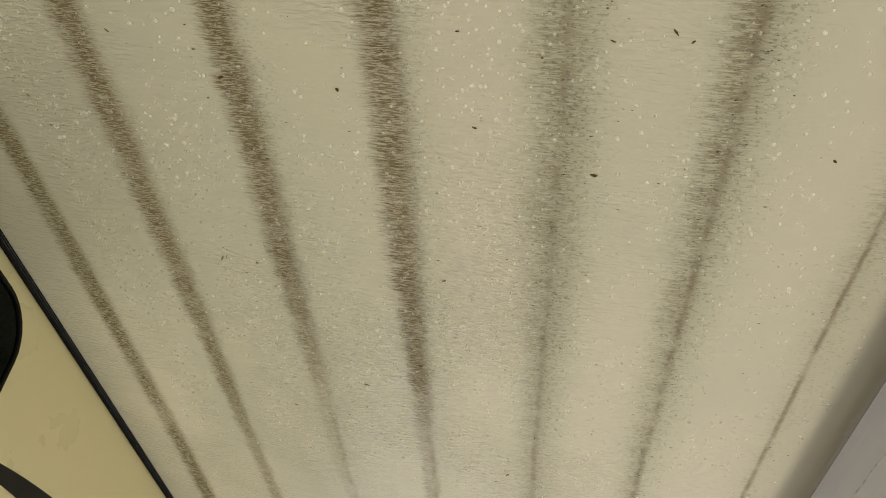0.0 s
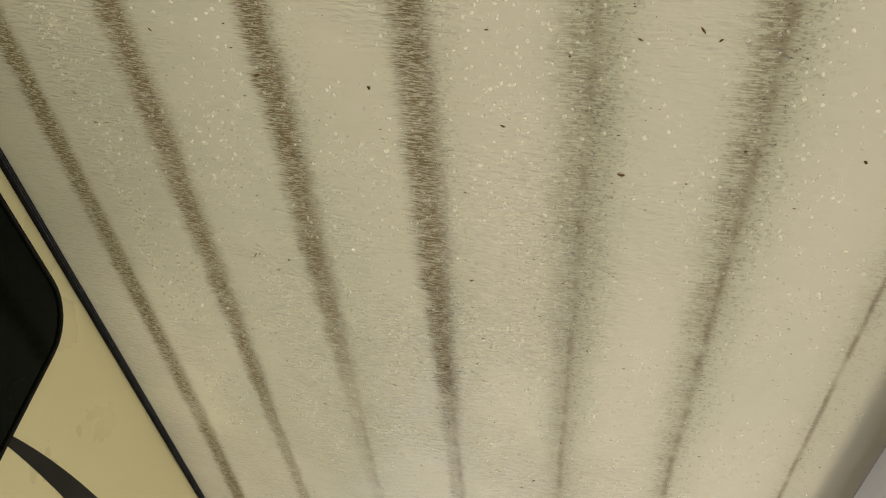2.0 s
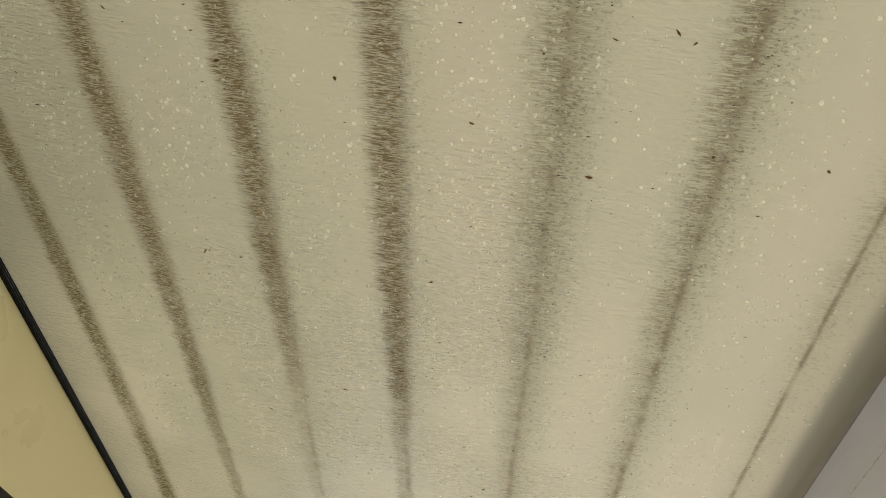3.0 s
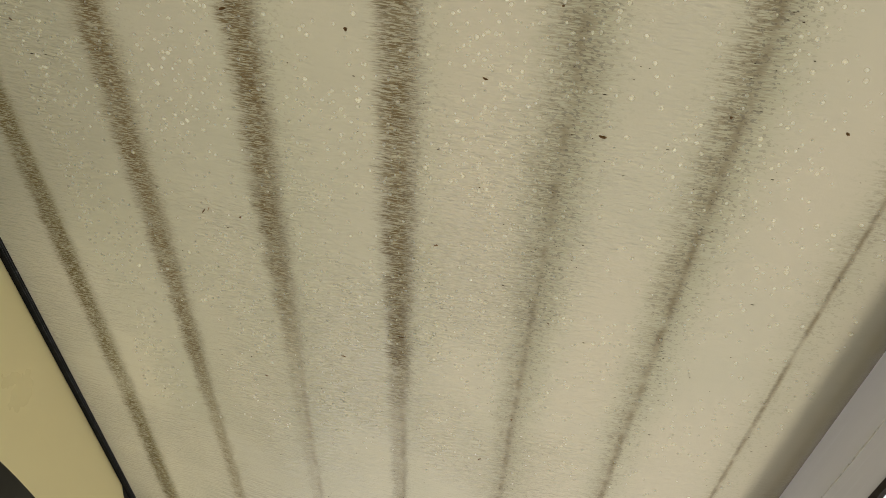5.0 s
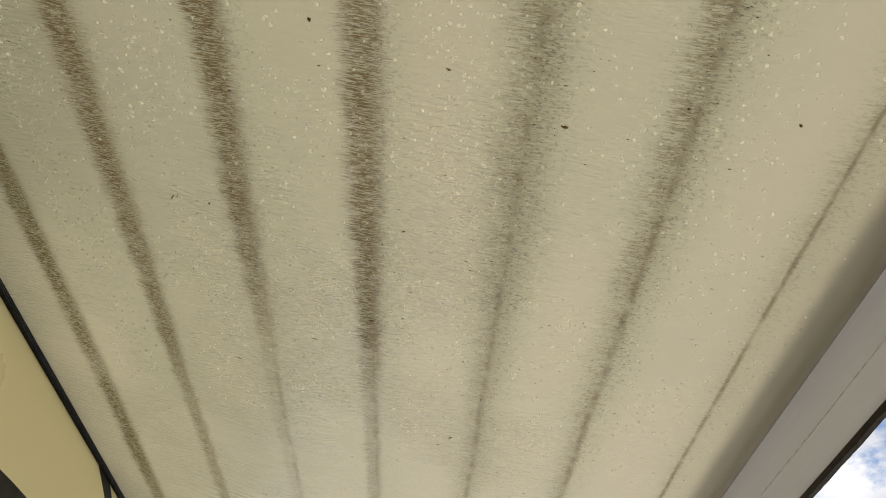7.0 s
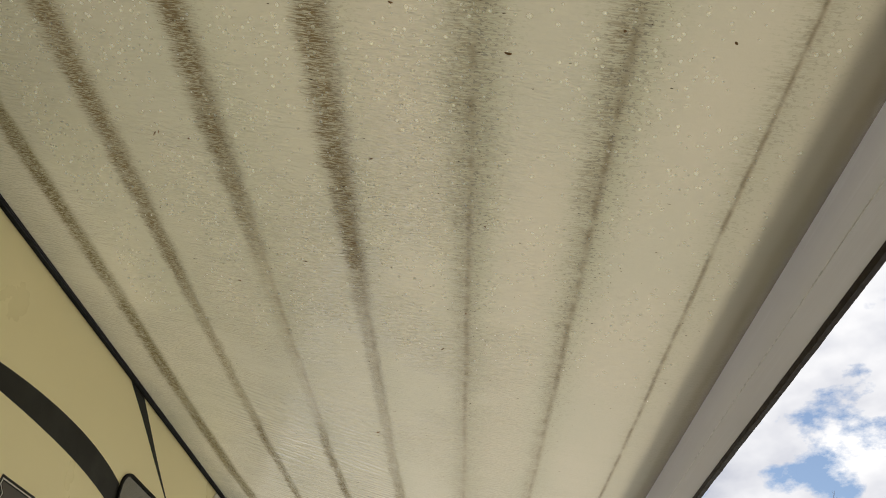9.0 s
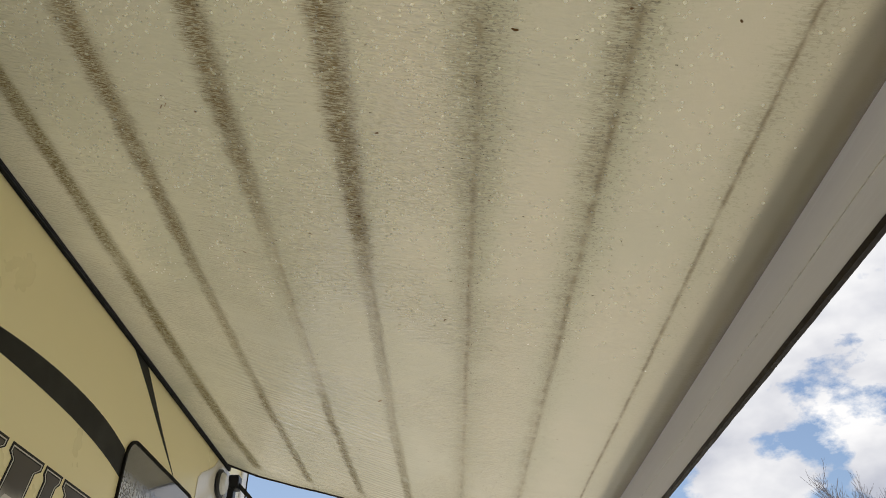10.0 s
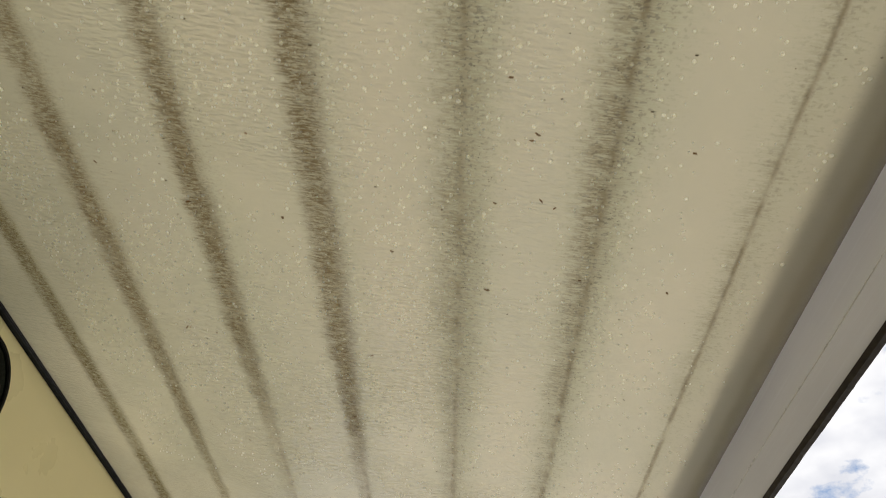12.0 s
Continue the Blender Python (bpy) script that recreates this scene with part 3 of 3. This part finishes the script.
# folding arms at both ends
for ye in (FAR + 0.035, NEAR - 0.14):
    shoulder, elbow, wrist = (WALL + 0.075, ye, 2.985), (-0.25, ye, 1.93), (TUBE_X, ye, TUBE_Z)
    part("arm_channel", box(WALL + 0.019, WALL + 0.06, ye - 0.032, ye + 0.032, 0.95, 3.03, 0.004), M_BLACK, awning, "black arm channel on the wall")
    part("bracket", box(WALL + 0.019, WALL + 0.088, ye - 0.044, ye + 0.044, 2.945, 3.035, 0.004), M_BLACK, awning, "black mounting bracket")
    part("strut", bar(shoulder, elbow, 0.026, 0.034), M_BLACK, awning, "black folding strut")
    part("forearm", bar(elbow, wrist, 0.026, 0.034), M_BLACK, awning, "black folding strut")

# ---------------------------------------------------------------- wall lamp
lamp = thing("wall_lamp", "round black wall lamp with milky lens", "lamp")
LY, LZ = 4.86, 2.925
part("housing", tube([(WALL + 0.0055, LY, LZ), (WALL + 0.010, LY, LZ), (WALL + 0.026, LY, LZ), (WALL + 0.032, LY, LZ)], [0.086, 0.092, 0.090, 0.078], 28), M_BLACK, lamp, "black round housing")
part("lens", tube([(WALL + 0.0325, LY, LZ), (WALL + 0.048, LY, LZ), (WALL + 0.060, LY, LZ), (WALL + 0.064, LY, LZ)], [0.072, 0.066, 0.046, 0.02], 28), M_LENS, lamp, "milky lens")

# ---------------------------------------------------------------- bare trees far off
def bare_tree(height, seed):
    """Meshes of a trunk and of its crown of fine twigs."""
    rng = random.Random(seed)
    wood = {"trunk": ([], []), "crown": ([], [])}

    def limb(a, b, r0, r1, where):
        verts, faces = wood[where]
        d = (b - a).normalized()
        side = d.orthogonal().normalized()
        up = d.cross(side)
        n = 8 if where == "trunk" else 3
        k = len(verts)
        for p, r in ((a, r0), (b, r1)):
            for s in range(n):
                ang = 2 * math.pi * s / n
                verts.append(p + r * (math.cos(ang) * side + math.sin(ang) * up))
        for s in range(n):
            faces.append((k + s, k + (s + 1) % n, k + n + (s + 1) % n, k + n + s))

    def grow(p, d, length, r, depth):
        for b in range(3):
            d = (d + Vector((rng.uniform(-1, 1), rng.uniform(-1, 1), rng.uniform(-0.1, 0.8))) * 0.13).normalized()
            q = p + d * length / 3
            limb(p, q, r, r * 0.84, "trunk" if depth == 0 else "crown")
            p, r = q, r * 0.84
            if depth < 5 and (b > 0 or depth > 0):
                for _ in range(1 if depth == 1 else 2):
                    n = d.orthogonal().normalized()
                    n.rotate(Matrix.Rotation(rng.uniform(0, 6.283), 3, d))
                    e = (d * rng.uniform(0.8, 1.2) + n * rng.uniform(0.4, 0.75) + Vector((0, 0, 0.35))).normalized()
                    grow(p, e, length * rng.uniform(0.50, 0.74), max(r * 0.58, 0.007), depth + 1)
    grow(Vector((0, 0, -0.1)), Vector((0, 0, 1)), height * 0.36, height * 0.017, 0)
    k = height / max(v.z for v in wood["crown"][0])
    out = []
    for name, (verts, faces) in wood.items():
        me = bpy.data.meshes.new(name)
        me.from_pydata([(v.x * k, v.y * k, v.z * k) for v in verts], [], faces)
        me.materials.append(M_BARK)
        out.append((name, me))
    return out


TREES = [(28.6, 40, 12.7, 1), (24.8, 44, 11.4, 2), (18.2, 41, 12.0, 3), (15.2, 42, 12.0, 4), (21.3, 43, 11.6, 5), (3.8, 40, 12.0, 6), (32.4, 39, 11.4, 7), (7.5, 44, 12.0, 8), (12.6, 45, 12.6, 9)]
tree_meshes = [bare_tree(12.0, s) for s in range(4)]
for az, dist, hgt, s in TREES:
    tr = thing("bare_tree", "leafless tree with fine upright twigs far off", "tree", "bare trees in the distance")
    for name, me in tree_meshes[s % 4]:
        new(name, me).parent = tr
    tr.matrix_basis = Matrix.Translation((dist * math.sin(radians(az)), dist * math.cos(radians(az)), 0)) @ Matrix.Rotation(s * 1.7, 4, "Z") @ Matrix.Scale(hgt / 12.0, 4)


# ---------------------------------------------------------------- litter and water on the sheet's underside
def hang(x, y, drop=0.0015):
    return Vector((x, y, sheet_z(x, y) - drop))


def leaf_bit(x, y, long, wide, turn, seed):
    """A curled scrap of dead leaf stuck to the sheet."""
    rng = random.Random(seed)
    bm = bmesh.new()
    n = 9
    ca, sa = math.cos(turn), math.sin(turn)
    lo, hi = [], []
    for i in range(n):
        u = i / (n - 1)
        w = wide * (0.15 + math.sin(math.pi * u) ** 0.7) * rng.uniform(0.6, 1.1) / 2
        a = (u - 0.5) * long
        curl = 0.0015 + 0.002 * math.sin(u * 3 + seed)
        for side, dest in ((-1, lo), (1, hi)):
            px, py = a * ca - side * w * sa, a * sa + side * w * ca
            dest.append(bm.verts.new(hang(x + px, y + py, curl)))
    for i in range(n - 1):
        bm.faces.new((lo[i], lo[i + 1], hi[i + 1], hi[i]))
    r = bmesh.ops.extrude_face_region(bm, geom=list(bm.faces))
    for v in r["geom"]:
        if isinstance(v, bmesh.types.BMVert):
            v.co.z -= 0.0014
    ob = finish(bm, "leaf_fragment", M_DEBRIS)
    return tagged(ob, "brown scrap of dead leaf stuck under the awning", "leaf", "leaf scraps under the awning")


BITS = [(0.265, 1.036, 0.020, 0.008, 0.1), (0.148, 0.768, 0.008, 0.006, 0.6), (-0.063, 1.42, 0.012, 0.006, 0.2), (-0.257, 0.873, 0.012, 0.010, 1.4),
        (-0.507, 0.868, 0.018, 0.008, 2.9), (0.70, 0.95, 0.007, 0.006, 0.3), (0.349, 0.513, 0.016, 0.006, 0.4), (0.338, 0.531, 0.014, 0.005, 2.8),
        (0.285, 0.381, 0.014, 0.007, 2.6), (-0.303, 0.611, 0.010, 0.007, 1.2), (-0.197, 3.246, 0.030, 0.009, 2.4), (-0.66, 1.45, 0.022, 0.004, 2.2),
        (-0.645, 1.44, 0.018, 0.003, 2.0), (-0.561, 1.445, 0.012, 0.006, 2.5), (-0.583, 2.135, 0.018, 0.005, 2.7), (-0.322, 1.944, 0.020, 0.004, 3.0),
        (0.373, 0.701, 0.020, 0.005, 0.9), (0.405, 0.718, 0.011, 0.004, 2.7), (0.27, 0.725, 0.012, 0.004, 0.2), (0.021, 0.939, 0.014, 0.005, 0.3),
        (0.49, 0.95, 0.010, 0.008, 1.0), (0.234, 1.636, 0.014, 0.004, 1.0), (0.186, 2.107, 0.012, 0.006, 1.5), (0.107, 2.37, 0.016, 0.006, 2.5),
        (-0.735, 0.78, 0.013, 0.004, 0.4), (-1.015, 0.976, 0.010, 0.004, 0.6), (-0.15, 1.80, 0.022, 0.008, 2.9), (0.664, 0.514, 0.016, 0.006, 0.5)]
for s, (lx, ly, ll, lw, la) in enumerate(BITS):
    leaf_bit(lx, ly, ll * 0.8, lw * 0.8, la, s)


def scatter(name, places, shape, material, label, category):
    """Many small bodies joined into one mesh; shape gives the verts and faces of one."""
    verts, faces = [], []
    for p in places:
        k = len(verts)
        vs, fs = shape(*p)
        verts += vs
        faces += [tuple(i + k for i in f) for f in fs]
    me = bpy.data.meshes.new(name)
    me.from_pydata(verts, [], faces)
    me.materials.append(material)
    for p in me.polygons:
        p.use_smooth = True
    return tagged(new(name, me), label, category, kind="stuff")


def drop_shape(x, y, r, sx, sy):
    """A hanging drop: a flat dome under the sheet."""
    base = hang(x, y, 0.0)
    vs, fs, n = [], [], 8
    for hgt, rad in ((-0.0008, 1.0), (0.34 * r, 0.86), (0.58 * r, 0.5)):
        for i in range(n):
            a = 2 * math.pi * i / n
            vs.append((base.x + r * sx * rad * math.cos(a), base.y + r * sy * rad * math.sin(a), base.z - hgt))
    vs.append((base.x, base.y, base.z - 0.66 * r))
    for ring_i in (0, 1):
        for i in range(n):
            j = (i + 1) % n
            fs.append((ring_i * n + i, ring_i * n + n + i, ring_i * n + n + j, ring_i * n + j))
    fs += [(2 * n + i, 3 * n, 2 * n + (i + 1) % n) for i in range(n)]
    return vs, fs


rng = random.Random(11)
drops, taken, tries = [], set(), 0
while len(drops) < 4600 and tries < 200000:
    tries += 1
    x, y = rng.uniform(-1.05, 0.92), rng.uniform(-0.2, 3.0)
    cell = (int(x // 0.014), int(y // 0.014))
    if cell in taken:
        continue
    dense = 1.0 if y < 1.25 else max(0.0, 1 - (y - 1.25) / 1.3)
    dense *= 1.0 if x < 0.45 else 0.45
    dense *= 0.25 if min(abs(x - s[0]) for s in STRIPES) < 0.055 else 1.0
    clump = noise.noise(Vector((x * 4.5, y * 3.2, 5))) * 0.9 + noise.noise(Vector((x * 13, y * 11, 8))) * 0.6
    if rng.random() < dense * max(0.06, min(1.0, 0.40 + 1.1 * clump)):
        taken.update((cell[0] + a, cell[1] + b) for a, b in ((0, 0), (1, 0), (0, 1)))
        drops.append((x, y, 0.0023 + 0.0030 * rng.random() ** 2, rng.uniform(0.85, 1.2), rng.uniform(0.85, 1.2)))
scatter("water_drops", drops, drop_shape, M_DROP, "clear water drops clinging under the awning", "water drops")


def speck_shape(x, y, r, sx, sy):
    base = hang(x, y, 0.0)
    vs = [(base.x + r * sx * math.cos(a), base.y + r * sy * math.sin(a), base.z + 0.0005) for a in (0, 1.26, 2.51, 3.77, 5.03)]
    vs.append((base.x, base.y, base.z - 0.0016))
    return vs, [(i, 5, (i + 1) % 5) for i in range(5)]


specks = []
while len(specks) < 420:
    x, y = rng.uniform(-1.2, 0.92), rng.uniform(0.0, 4.9)
    if rng.random() < (1.0 if noise.noise(Vector((x * 5, y * 2, 2))) > -0.1 else 0.3):
        specks.append((x, y, rng.uniform(0.0010, 0.0026), rng.uniform(0.8, 2.6), rng.uniform(0.5, 1.0)))
for _ in range(420):
    side = rng.choice((-0.478, -0.154, 0.187, 0.187, 0.187, 0.500, 0.500, 0.500))
    y = 0.1 + 3.2 * rng.random() ** 1.4
    specks.append((side + rng.gauss(0.030, 0.026), y, rng.uniform(0.0009, 0.0020), rng.uniform(0.8, 1.8), rng.uniform(0.6, 1.0)))
scatter("grit_specks", specks, speck_shape, M_GRIT, "dark grit specks stuck under the awning", "grit")
